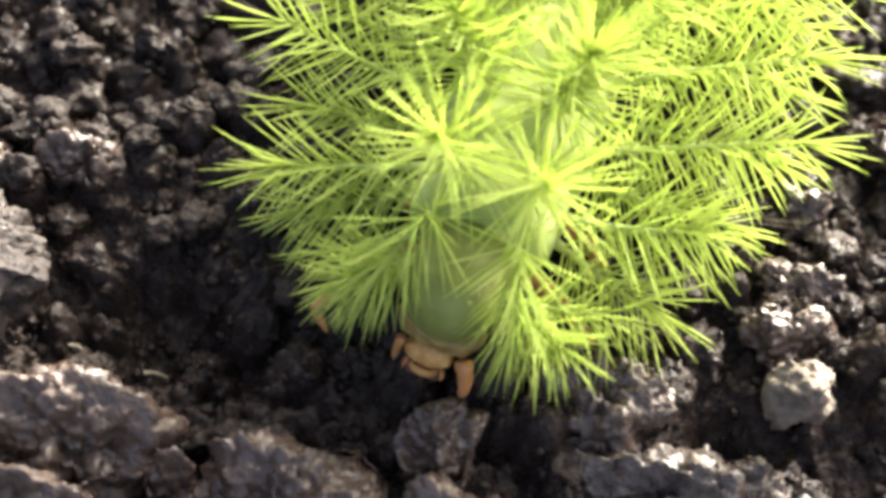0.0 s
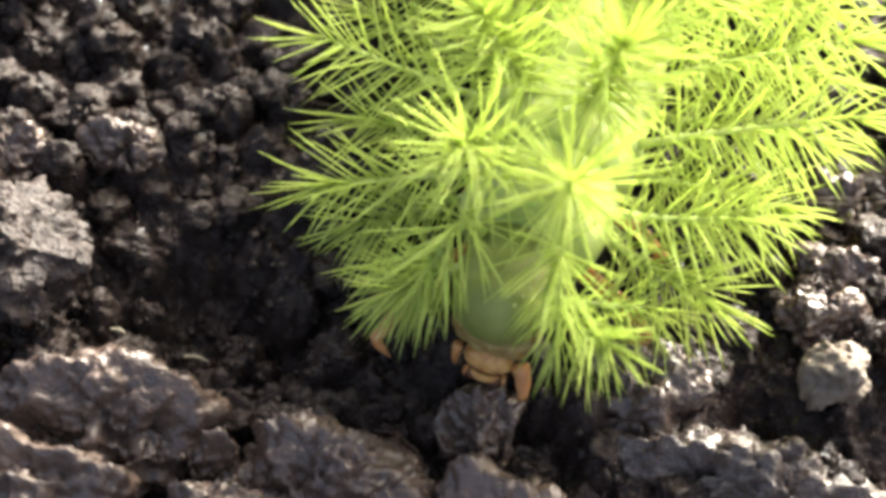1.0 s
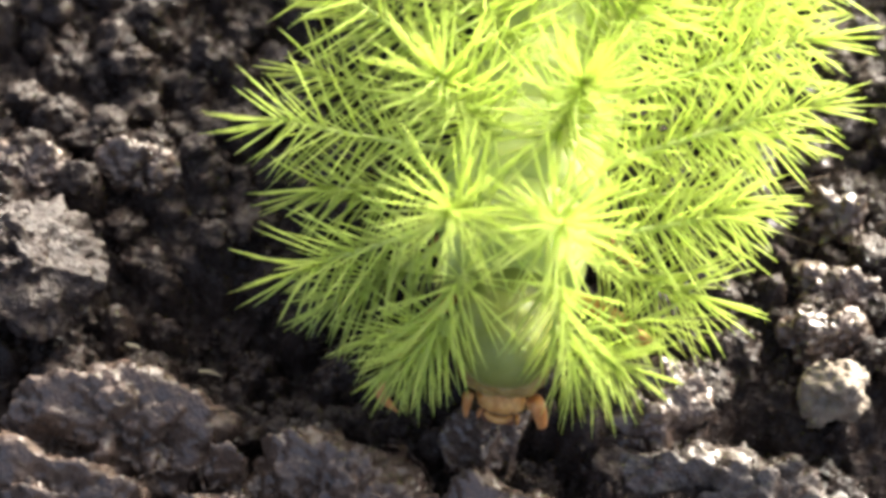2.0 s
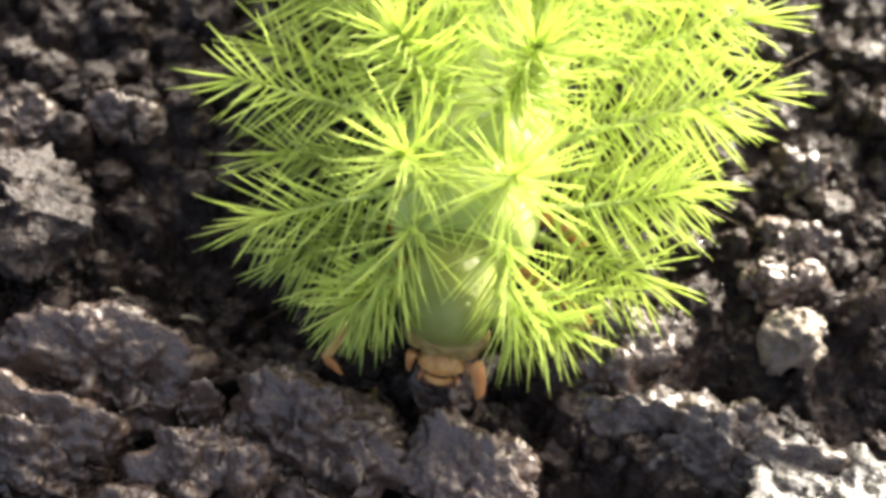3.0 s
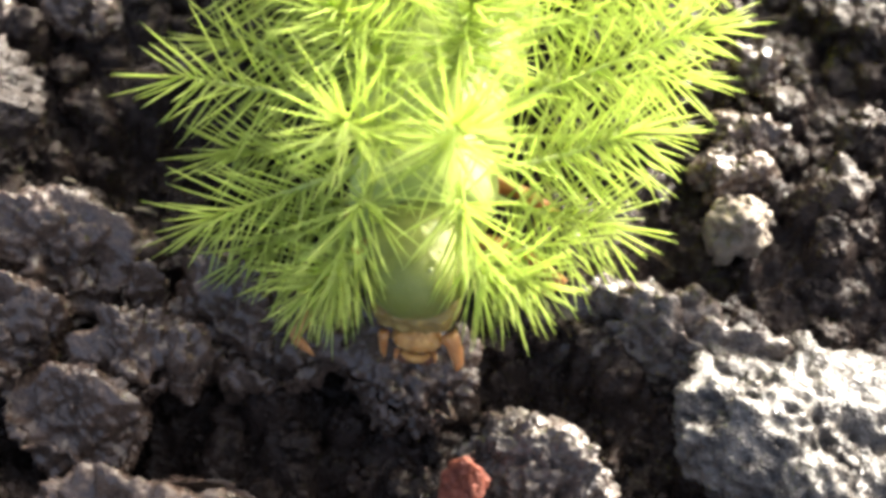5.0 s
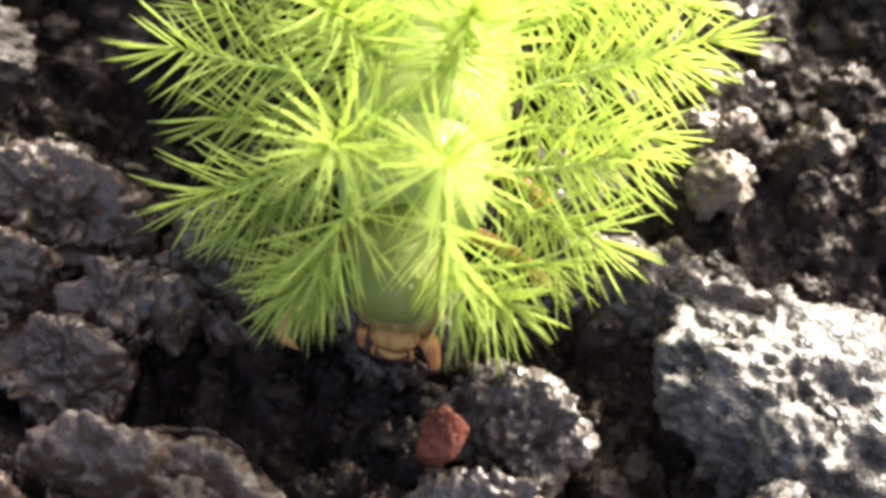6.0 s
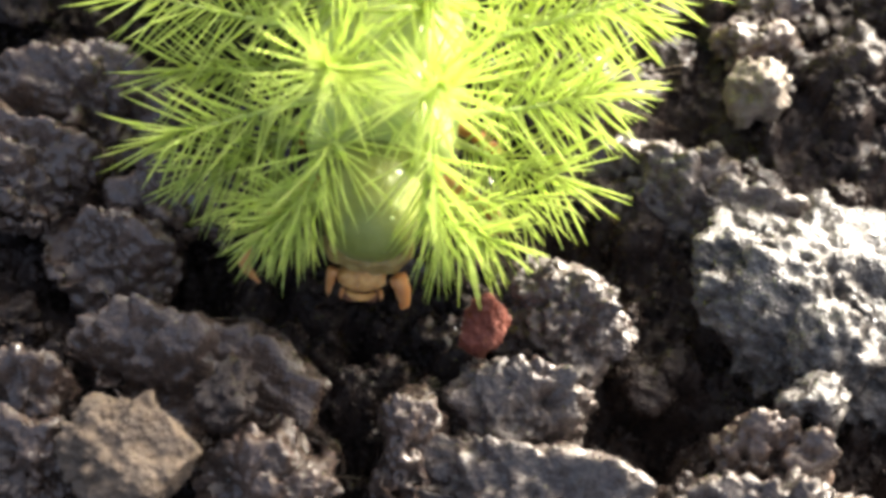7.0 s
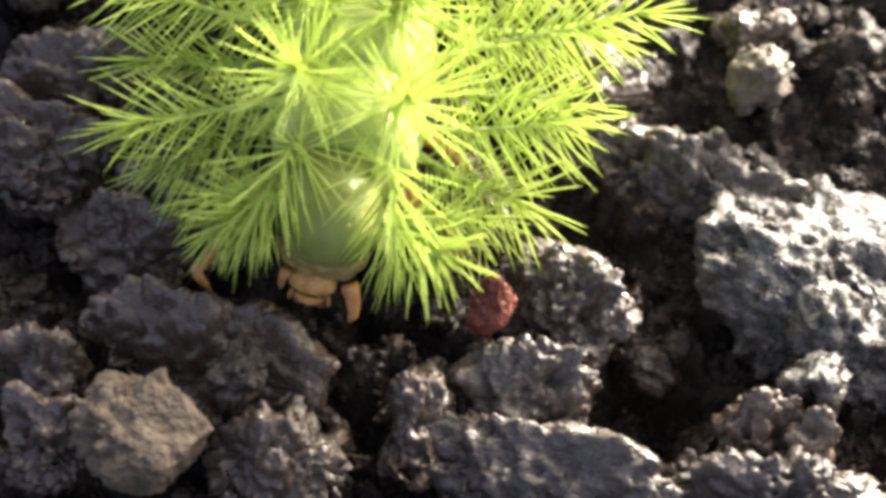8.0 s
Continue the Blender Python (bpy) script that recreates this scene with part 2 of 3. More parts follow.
# ---- stones ----
def rock_shape(level, w, d, h, seed, cuts=9, rough=0.18, pits=0.4, holes=0.0, ridge=0.0, taper=0.0):
    """A broken stone w by d by h millimetres: a ball cut by planes, roughened and pitted."""
    rng = np.random.RandomState(seed)
    v, f = BALLS[level]
    r = np.full(len(v), 1.12)
    for c in range(cuts):
        n = rng.normal(size=3) * ((0.16, 0.16, 0) if c == 0 else 1) + ((0.10, 0.04, 1) if c == 0 else 0)
        n /= np.linalg.norm(n)
        k = v @ n
        cut = rng.uniform(0.74, 0.97)
        r = np.minimum(r, np.where(k > 0.05, cut / np.maximum(k, 0.05), 9))
    v = v * r[:, None]
    size = np.array([w, d, h]) / 2
    p = v * size
    out = v / np.linalg.norm(v, axis=1, keepdims=True)
    mean = float(np.mean(size))
    p[:, :2] *= (1 - taper * v[:, 2])[:, None]
    wave = 0.18 * smooth_noise(np.stack([v[:, 0] * 2.2, v[:, 0] * 0, v[:, 0] * 0 + seed], 1), seed)
    slope = np.abs(v[:, 1] - 0.28 - wave)
    p[:, 2] -= ridge * size[2] * np.clip(slope, 0, 1.1) * (v[:, 2] > 0) * np.clip(v[:, 2] * 3, 0, 1)
    p = p + out * (rough * mean * layers(p / (0.6 * mean) + seed, 3, seed))[:, None]
    crumble = np.clip(0.6 + 0.8 * smooth_noise(p / 2.2 + seed, seed + 3), 0.15, 1.3) * (0.45 + pits)
    for size_of, deep, k in ((1.9, 0.62, 9), (0.95, 0.85, 14), (0.55, 1.0, 19), (0.32, 0.8, 24)):
        grain = np.sqrt(np.maximum(0.62 - cells(p / size_of + seed, seed + k) ** 2, 0))
        p = p + out * (deep * size_of * crumble * (grain - 0.45))[:, None]
    p = p + out * (0.13 * layers(p / 0.8 + seed, 4, seed + 5, 0.65))[:, None]
    if holes:
        c = cells(p / 1.3 + seed, seed + 29)
        some = smooth_noise(p / 1.9 + seed, seed + 33) > -0.25
        p = p - out * (holes * some * np.clip(0.36 - c, 0, 1) * 3.0)[:, None]
    return p, f


def stone_mesh(name, level, w, d, h, seed, mat, **more):
    p, f = rock_shape(level, w, d, h, seed, **more)
    return mesh_of(name, p, f, mat)


# x, y, width, depth, height, top, turn, pits, material
BIG_STONES = [
    (-15.4, -37.6, 9.6, 6.0, 4.6, 1.7, 4, 0.5, BITUMEN),
    (-18.2, -42.0, 8.6, 5.6, 4.4, 1.3, -10, 0.6, BITUMEN),
    (-3.5, -39.2, 10.2, 7.3, 4.5, 1.2, -8, 0.7, BITUMEN),
    (3.5, -34.5, 4.1, 5.1, 3.4, 0.6, 12, 0.5, BITUMEN),
    (11.4, -30.9, 6.9, 6.2, 4.0, 0.7, 0, 0.9, BITUMEN),
    (17.4, -35.4, 14.0, 4.8, 4.0, 0.9, -8, 0.8, GREY),
    (16.1, -27.1, 2.5, 3.3, 2.6, 0.3, 20, 0.6, CHIP),
    (21.0, -25.2, 5.1, 3.3, 2.6, 1.0, 5, 0.7, BITUMEN),
    (21.8, -22.3, 4.6, 3.3, 2.4, 1.1, -10, 0.6, BITUMEN),
    (21.4, -17.0, 2.9, 3.3, 2.2, 1.1, 0, 0.5, BITUMEN),
    (4.8, -39.7, 7.7, 6.1, 3.6, 0.6, 0, 0.9, BITUMEN),
    (-9.6, -42.8, 5.3, 4.6, 3.2, 0.8, 15, 0.5, BITUMEN),
    (-9.6, -39.3, 2.4, 2.0, 1.8, 0.6, 0, 0.3, BITUMEN),
    (-6.3, -43.0, 1.9, 3.5, 2.0, 0.6, 10, 0.3, BITUMEN),
    (-11.7, -46.1, 7.8, 5.7, 3.6, -0.5, -12, 0.5, BITUMEN),
    (-4.8, -52.9, 12.4, 8.8, 4.6, 1.6, -6, 0.7, BITUMEN),
    (13.0, -45.1, 7.8, 5.3, 3.4, 0.9, -28, 0.9, GREY),
    (27.8, -40.4, 18.0, 11.4, 5.0, 1.5, -24, 0.9, WORN, 15),
    (17.9, -34.7, 7.5, 5.7, 3.8, 0.9, -10, 0.9, GREY),
    (11.9, -51.1, 6.7, 6.4, 4.6, 0.7, 0, 0.9, GREY),
    (14.5, -56.2, 13.9, 6.2, 4.0, 1.2, -7, 0.9, GREY),
    (0.6, -59.0, 6.5, 6.6, 4.2, 0.9, 0, 0.8, BITUMEN),
    (-12.8, -56.3, 4.1, 4.0, 2.8, 0.4, 0, 0.5, BITUMEN),
    (-11.4, -60.1, 4.5, 4.2, 3.0, 0.5, 0, 0.5, BITUMEN),
    (24.4, -51.4, 4.6, 5.6, 4.4, 0.5, -18, 0.8, BITUMEN),
    (26.5, -48.3, 3.1, 2.9, 2.4, 1.0, 0, 0.3, WORN),
    (26.9, -51.8, 2.1, 3.7, 2.4, 0.5, 0, 0.4, BITUMEN),
    (26.2, -54.9, 8.8, 4.0, 3.2, 0.9, 3, 0.9, GREY),
    (-17.3, -37.2, 4.3, 3.3, 2.4, 0.8, 0, 0.5, BITUMEN),
    (-17.5, -43.6, 5.1, 4.4, 3.0, 0.9, 0, 0.5, BITUMEN),
    (6.8, -54.5, 2.9, 6.6, 3.0, 0.2, 8, 0.6, BITUMEN),
    (-24.4, -22.3, 4.3, 3.7, 2.6, 0.1, 0, 0.4, BITUMEN),
    (-18.3, -21.3, 3.9, 2.9, 2.2, 0.7, 0, 0.4, BITUMEN),
]


def build_big_stones():
    for k, (x, y, w, d, h, top, turn, pits, mat, *tilt) in enumerate(BIG_STONES):
        if mat is BITUMEN:
            w, d, top = 0.94 * w, 0.93 * d, top + 0.4
        level = 6 if max(w, d) > 4 else 5
        h += 3.0 if y < -34 else 0.5
        me = stone_mesh("aggregate_stone", level, w, d, h, 40 + k, mat, pits=pits, holes=0.9 if mat is WORN else 0.5, ridge=0.0 if mat is WORN else 0.85,
                        cuts=6 if mat is BITUMEN else 9, rough=0.23 if mat is BITUMEN else 0.18)
        z = top - max(v.co.z for v in me.vertices) / MM
        ob = part("aggregate_stone", me, ground, (x, y, z))
        ob.rotation_euler = (0, radians(tilt[0]) if tilt else 0, radians(turn))


build_big_stones()


def loose_stone(name, x, y, w, d, h, base, turn, seed, mat, label, tilt=0, **more):
    me = stone_mesh(name, 6 if w > 5 else 5, w, d, h, seed, mat, **more)
    ob = new(name, me)
    ob.location = Vector((x, y, base - min(v.co.z for v in me.vertices) / MM)) * MM
    ob.rotation_euler = (radians(tilt), 0, radians(turn))
    return tagged(ob, label, "stone")


loose_stone("pebble", 21.3, -29.5, 3.4, 3.0, 5.2, -2.4, 20, 21, PALE, "pale cream pebble with a shaded brown flank in the asphalt", pits=0.15, cuts=8, rough=0.22)
loose_stone("gravel_lump", -6.0, -59.7, 6.2, 5.2, 5.0, -3.0, -15, 8, TAN, "rough tan lump of gravel lying on dark asphalt", tilt=18, rough=0.13, pits=0.5, cuts=9)
loose_stone("gravel_crumb", -2.5, -55.5, 2.3, 2.6, 2.8, -1.4, 0, 9, PINK, "small pinkish brown gravel crumb on dark asphalt", rough=0.2)
loose_stone("brick_fragment", 9.3, -48.1, 2.1, 1.8, 4.2, -2.4, 10, 17, RED, "small brick-red fragment lodged against a dark stone", cuts=6, pits=-0.1, taper=0.8)
loose_stone("pink_stone", -22.9, -30.4, 8.2, 7.2, 6.0, -3.6, 5, 15, PINK, "large pinkish brown cracked stone sunk in asphalt", tilt=26, rough=0.12, pits=0.9, cuts=10, holes=0.5)


def build_chips():
    """Small coated stones between the large ones, of sixteen shapes."""
    rng = random.Random(5)
    kinds = []
    for k in range(16):
        w, d, h = rng.uniform(1.6, 2.6), rng.uniform(1.5, 2.3), rng.uniform(1.3, 2.0)
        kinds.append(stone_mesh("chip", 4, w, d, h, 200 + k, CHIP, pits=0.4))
    taken = [(x, y, 0.42 * min(w, d)) for x, y, w, d, *_ in BIG_STONES]
    taken += [(21.6, -29.2, 2.2), (-6.0, -59.5, 3.4), (-2.6, -55.2, 1.6), (9.3, -47.9, 1.8), (-22.4, -29.2, 4.6)]
    count = 0
    for _ in range(9000):
        if count >= 290:
            break
        x, y = rng.uniform(-27, 33), rng.uniform(-66, 3)
        if y < -37 and rng.random() < 0.8:
            continue
        if any(((x - h[0]) / h[2]) ** 2 + ((y - h[1]) / h[3]) ** 2 < 1.3 for h in HOLLOWS):
            continue
        if any((x - a) ** 2 + (y - b) ** 2 < (r + 0.75) ** 2 for a, b, r in taken):
            continue
        taken.append((x, y, 0.75))
        size = rng.uniform(0.6, 1.25)
        ob = part("chip", kinds[rng.randrange(16)], ground, (x, y, float(ground_height(np.array([x]), np.array([y]))[0]) + rng.uniform(0.0, 0.35)))
        ob.rotation_euler = (rng.uniform(-0.5, 0.5), rng.uniform(-0.5, 0.5), rng.uniform(0, 6.28))
        ob.scale = (size, size, size)
        count += 1


build_chips()


def build_grit():
    """Loose grit too fine to count."""
    rng = np.random.RandomState(3)
    n = 3200
    v0, f0 = BALLS[1]
    x, y = rng.uniform(-27, 34, n), rng.uniform(-67, 5, n)
    z = ground_height(x, y)
    verts, faces = [], []
    for k in range(n):
        s = rng.uniform(0.12, 0.42) * rng.uniform(0.75, 1.25, 3)
        verts.append(v0 * (1 + 0.25 * rng.normal(size=(len(v0), 1))) * s + (x[k], y[k], z[k] + 0.3 * s[2]))
        faces.append(f0 + k * len(v0))
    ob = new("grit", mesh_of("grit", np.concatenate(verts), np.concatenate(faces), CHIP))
    tagged(ob, "fine dark grit strewn over the asphalt", "grit", kind="stuff")


build_grit()


def straw(name, x, y, turn, length, thick, mat, label, category, lift=0.1, bend=0.1, group=""):
    """A thin dry sliver lying on the stones."""
    ground_z = float(ground_height(np.array([x]), np.array([y]))[0])
    s = Shape()
    s.tube([(length * u, bend * length * math.sin(math.pi * (u + 0.5)), 0.06 * math.sin(7 * u)) for u in (-0.5, -0.3, -0.1, 0.1, 0.3, 0.5)],
           [thick * k for k in (0.5, 0.9, 1.0, 1.0, 0.8, 0.3)], 7)
    ob = new(name, s.mesh(name, mat))
    ob.location = Vector((x, y, ground_z + lift)) * MM
    ob.rotation_euler[2] = radians(turn)
    return tagged(ob, label, category, group)


STRAW = leafy("dry_straw", (0.30, 0.26, 0.18), (0.5, 0.45, 0.34), 0.2, 0.6)
FIBRE = leafy("dry_fibre", (0.10, 0.075, 0.05), (0.17, 0.13, 0.09), 0.1, 0.6)
straw("straw_sliver", -12.6, -31.1, 3, 2.0, 0.12, STRAW, "pale dry straw sliver in a dark hollow of the asphalt", "straw", group="straw slivers in the hollow")
straw("straw_sliver", -16.4, -31.6, -12, 0.9, 0.10, STRAW, "tiny pale dry straw sliver in a dark hollow", "straw", group="straw slivers in the hollow")
straw("fibre", 3.2, -55.0, 8, 2.9, 0.04, FIBRE, "thin brown plant fibre across a gap between stones", "fibre", 1.2, 0.04)

# ---- caterpillar ----
# name, place along the body, height of its axis, radius, length
SEGMENTS = [("prothorax", 2.1, 4.3, 2.75, 5.8), ("mesothorax", 7.0, 5.1, 4.0, 5.0), ("metathorax", 11.2, 5.4, 4.3, 5.2)]
SEGMENTS += [("abdomen_segment", 15.6 + 4.5 * k, 5.4 - 0.06 * max(k - 5, 0) ** 2, 4.4 - 0.03 * max(k - 4, 0) ** 2, 5.4) for k in range(10)]


def body_ring(radius, length, front, back, seed):
    """One bulging body ring along y; front and back say how far its ends close."""
    n, rings = 40, 22
    verts, faces = [], []
    for k in range(rings + 1):
        s = k / rings
        y = (s - 0.5) * length
        bulge = 0.84 + 0.16 * math.sin(math.pi * s) ** 0.6
        if s < 0.5:
            bulge *= 1 - front * (1 - min(1, math.sqrt(max(0, 1 - (1 - 2 * s) ** 2))))
        else:
            bulge *= 1 - back * (1 - min(1, math.sqrt(max(0, 1 - (2 * s - 1) ** 2))))
        crease = 1 - 0.035 * math.exp(-((s - 0.36) / 0.05) ** 2) - 0.03 * math.exp(-((s - 0.66) / 0.05) ** 2)
        for j in range(n):
            a = 2 * math.pi * j / n
            r = radius * bulge * crease
            flat = 0.86 if math.cos(a) < 0 else 1.0
            q = Vector((math.sin(a) * r, y, math.cos(a) * r * flat))
            q += q.normalized() * 0.07 * noise.noise(Vector((q.x, q.y, q.z)) * 0.9 + Vector((seed, 0, 0)))
            verts.append(q)
    for k in range(rings):
        for j in range(n):
            a, b = k * n + j, k * n + (j + 1) % n
            faces.append((a, a + n, b + n, b))
    verts += [Vector((0, -length / 2, 0)), Vector((0, length / 2, 0))]
    m = len(verts)
    for j in range(n):
        faces.append((j, (j + 1) % n, m - 2))
        faces.append((rings * n + (j + 1) % n, rings * n + j, m - 1))
    s = Shape()
    s.add(verts, faces)
    return s


def stem_line(base, tip, seed, arch=-0.25):
    rng = random.Random(seed)
    base, tip = Vector(base), Vector(tip)
    sag = Vector((rng.uniform(-0.3, 0.3), rng.uniform(-0.3, 0.3), arch))
    return lambda u: base.lerp(tip, u) + sag * math.sin(math.pi * u)


def stem(base, tip, seed, arch, thick=0.21):
    """The tapered stalk of a branched spine."""
    line = stem_line(base, tip, seed, arch)
    s = Shape()
    s.tube([line(u) for u in (-0.06, 0.15, 0.4, 0.7, 0.9, 1.0)], [thick * k for k in (1.6, 1.1, 0.8, 0.55, 0.33, 0.15)], 8)
    return s


def prickles_on(base, tip, seed, count, length, arch, start=0.10, droop=0.0, tuft=6):
    """Feet, ends and bends of the prickles round a stalk: longer in the middle, a tuft at the end."""
    rng = random.Random(seed + 7)
    line = stem_line(base, tip, seed, arch)
    rows = []
    for k in range(count):
        u = min(max(start + (1 - start) * (k + rng.uniform(-0.3, 0.3)) / (count - tuft), start - 0.02), 1.0)
        axis = (line(u + 0.05) - line(u - 0.05)).normalized()
        side = axis.orthogonal().normalized()
        a = k * 2.39996 + rng.uniform(-0.3, 0.3)
        lean = radians(72 - 26 * u + rng.uniform(-10, 10))
        ln = length * (0.66 + 0.34 * math.sin(math.pi * min(u * 0.9 + 0.05, 1.0))) * rng.uniform(0.78, 1.14)
        if k >= count - tuft:
            lean, ln = radians(rng.uniform(4, 4 + 3 * tuft)), length * rng.uniform(0.55, 0.85)
        out = side * math.cos(a) + axis.cross(side) * math.sin(a)
        d = (axis * math.cos(lean) + out * math.sin(lean) + Vector((0, -0.6, -0.8)) * droop).normalized()
        rows.append((line(u), d, ln, rng.uniform(0.058, 0.084)))
    return rows


def prickle_mesh(seed):
    """One prickle of length 1 along z, in units that its object scales."""
    rng = random.Random(seed)
    s = Shape()
    bx, by = rng.uniform(-0.03, 0.03), rng.uniform(-0.03, 0.03)
    s.tube([(0, 0, 0), (bx * 0.5, by * 0.5, 0.35), (bx, by, 0.75), (bx * 1.1, by * 1.1, 1.0)], [0.0185, 0.0165, 0.012, 0.002], 6)
    return s.mesh("prickle", SPINE)


PRICKLES = [prickle_mesh(k) for k in range(6)]


def bristle(base, tip, seed):
    """Fine dark hairs that run out past the tuft."""
    rng = random.Random(seed)
    s = Shape()
    base, tip = Vector(base), Vector(tip)
    axis = (tip - base).normalized()
    for k in range(3):
        d = (axis + Vector((rng.uniform(-0.4, 0.4), rng.uniform(-0.4, 0.4), rng.uniform(-0.5, 0.1)))).normalized()
        p = tip - axis * rng.uniform(0, 1.5)
        e = rng.uniform(3.5, 5.5)
        s.tube([p, p + d * e * 0.5, p + d * e + Vector((0, 0, -0.4))], [0.03, 0.024, 0.008], 4)
    return s


# Branched spines of the three rings behind the head: foot angle from the ridge, tip across, along and up
SCOLI = {
    "prothorax": [(-48, (-3.6, -0.6, 6.6)), (46, (3.5, -0.4, 6.4)), (-80, (-6.4, 1.2, 4.6)), (78, (7.8, 2.8, 6.0)), (66, (6.0, 0.2, 5.6)), (-66, (-5.0, -0.6, 5.4))],
    "mesothorax": [(-22, (-3.1, 3.3, 13.6)), (22, (2.4, 3.1, 13.6)), (-68, (-10.6, 3.9, 5.8)), (68, (10.6, 8.0, 8.5)),
                   (-102, (-8.8, 4.2, 3.0)), (102, (9.4, 5.4, 4.4))],
    "metathorax": [(-22, (-4.6, 10.3, 14.6)), (22, (2.4, 10.3, 15.2)), (-68, (-13.2, 10.5, 9.0)), (68, (13.8, 13.6, 11.0)),
                   (-102, (-10.8, 9.8, 4.2)), (102, (11.4, 11.0, 5.8))],
}


def rings_of_spines(name, y, z, radius, index):
    if name in SCOLI:
        return SCOLI[name]
    rows = []
    for angle, reach, up in ((24, 6.8, 0.0), (64, 10.6, 0.12), (104, 8.4, 0.3)):
        for side in (-1, 1):
            a = radians(angle)
            d = Vector((math.sin(a), 0.05 + 0.03 * index, math.cos(a) + up)).normalized()
            tip = Vector((0, y, z)) + Vector((math.sin(a) * radius, 0, math.cos(a) * radius)) + d * reach
            rows.append((side * angle, (side * tip.x, tip.y, tip.z)))
    return rows


def leg_mesh(side, reach, drop, ahead, thick):
    """A jointed hooked leg of three pieces that taper to a claw."""
    s = Shape()
    a = Vector((0, 0, 0))
    b = Vector((side * reach * 0.55, -ahead * 0.4, -drop * 0.25))
    c = Vector((side * reach * 0.95, -ahead * 0.95, -drop * 0.6))
    e = Vector((side * reach * 0.7, -ahead, -drop))
    line = [a, a.lerp(b, 0.5), b, b.lerp(c, 0.15), b.lerp(c, 0.6), c, c.lerp(e, 0.2), c.lerp(e, 0.6), e]
    s.tube(line, [thick * r for r in (0.62, 0.66, 0.54, 0.56, 0.50, 0.38, 0.39, 0.26, 0.06)], 12)
    return s


def build_caterpillar():
    root = new("caterpillar")
    tagged(root, "lime-green spiny caterpillar crawling over dark asphalt", "caterpillar")
    made = {"segments": [], "legs": []}
    single = 0
    for k, (name, y, z, radius, length) in enumerate(SEGMENTS):
        # the first ring takes the shade-darkened skin, the others the milky one
        front = 0.75 if k == 0 else 0.0
        back = 0.8 if k == len(SEGMENTS) - 1 else 0.0
        seg = part(name, body_ring(radius, length, front, back, k).mesh(name, SHADED_SKIN if k == 0 else PALE_SKIN), root, (0, y, z),
                   "translucent green body ring in a shade-darkened colour" if k == 0 else "")
        made["segments"].append((seg, (0, y, z)))
        rest = Shape()
        for j, (angle, tip) in enumerate(rings_of_spines(name, y, z, radius, k)):
            a = radians(angle)
            foot = Vector((math.sin(a) * radius * 0.93, 1.7 if k == 0 and j < 2 else 0, math.cos(a) * radius * (0.93 if abs(angle) < 90 else 0.8)))
            end = Vector(tip) - Vector((0, y, z))
            arch = 3.0 if k == 0 and j < 2 else -0.25
            part("branched_spine", stem(foot, end, 100 * k + j, arch).mesh("branched_spine", STALK), seg)
            rows = prickles_on(foot, end, 100 * k + j, 66 if k == 0 else 112 if j < 2 and k > 1 else 84 if j < 2 else 66, (4.6 if j < 2 else 4.1) if k == 0 else 5.8 if j < 2 else 5.1, arch, 0.2 if k == 0 and j < 2 else 0.10, 0.4 if k == 0 else 0.25 if abs(angle) > 60 else 0.1, 14 if j < 2 else 6)
            for n, (p, d, ln, w) in enumerate(rows):
                if single < 300 and (k == 0 or j < 2):
                    ob = part("prickle", PRICKLES[n % 6], seg, p)
                    ob.rotation_mode = "QUATERNION"
                    ob.rotation_quaternion = d.to_track_quat("Z", "Y")
                    ob.scale = (ln * 0.85, ln * 0.85, ln)
                    single += 1
                else:
                    e = d.orthogonal() * 0.08
                    rest.tube([p, p + d * ln * 0.35 + e * 0.5, p + d * ln * 0.75 + e, p + d * ln + e], [w * 1.15, w, w * 0.72, w * 0.12], 5)
            if abs(angle) > 60:
                part("bristle", bristle(foot, end, 100 * k + j).mesh("bristle", BRISTLE), seg, label="fine dark hairs")
        if rest.v:
            tagged(part("spine_cover", rest.mesh("spine_cover", SPINE), seg), kind="stuff")
        if k < 3:
            for side in (-1, 1):
                reach, ahead = (((0.1, 0.3), (4.0, 7.2), (2.4, 1.6)) if side < 0 else ((0.6, 0.9), (5.4, 2.0), (4.6, 1.2)))[k]
                hip = (1.75 if side > 0 else -1.6, -2.5, -radius * 0.85) if k == 0 else (side * 2.4, -1.0, -radius * 0.66)
                drop = z + hip[2] - 0.1
                leg = part("leg", leg_mesh(side, reach, drop, ahead, (0.75 if side > 0 else 0.45) if k == 0 else 0.75).mesh("leg", LEG), seg, hip, "orange jointed leg")
                made["legs"].append((leg, hip, k, side))
        if 5 <= k <= 8 or k == 12:
            for side in (-1, 1):
                s = Shape()
                s.tube([(0, 0, 0.6), (side * 0.6, 0, -0.9), (side * 0.8, -0.1, -1.7), (side * 0.9, -0.1, -2.1)], [1.3, 1.15, 0.9, 1.0], 14)
                hip = (side * 2.2, 0, -radius * 0.66)
                part("proleg", s.mesh("proleg", LEG), seg, hip, "orange stubby proleg")
    # head capsule with its two lobes, mouthparts and eyes
    v, f = BALLS[5]
    lobes = 1 - 0.06 * np.exp(-(v[:, 0] / 0.10) ** 2) * (v[:, 2] > -0.2)
    brow = 1 - 0.06 * np.exp(-((np.abs(v[:, 0]) - 0.42 * (0.9 - v[:, 2])) / 0.08) ** 2) * (v[:, 1] < 0)
    p = v * (lobes * brow)[:, None] * (1.3, 0.95, 0.9)
    p += v * (0.15 * layers(p / 0.6, 3, 77))[:, None]
    head_at = (0.15, -0.15, 1.35)
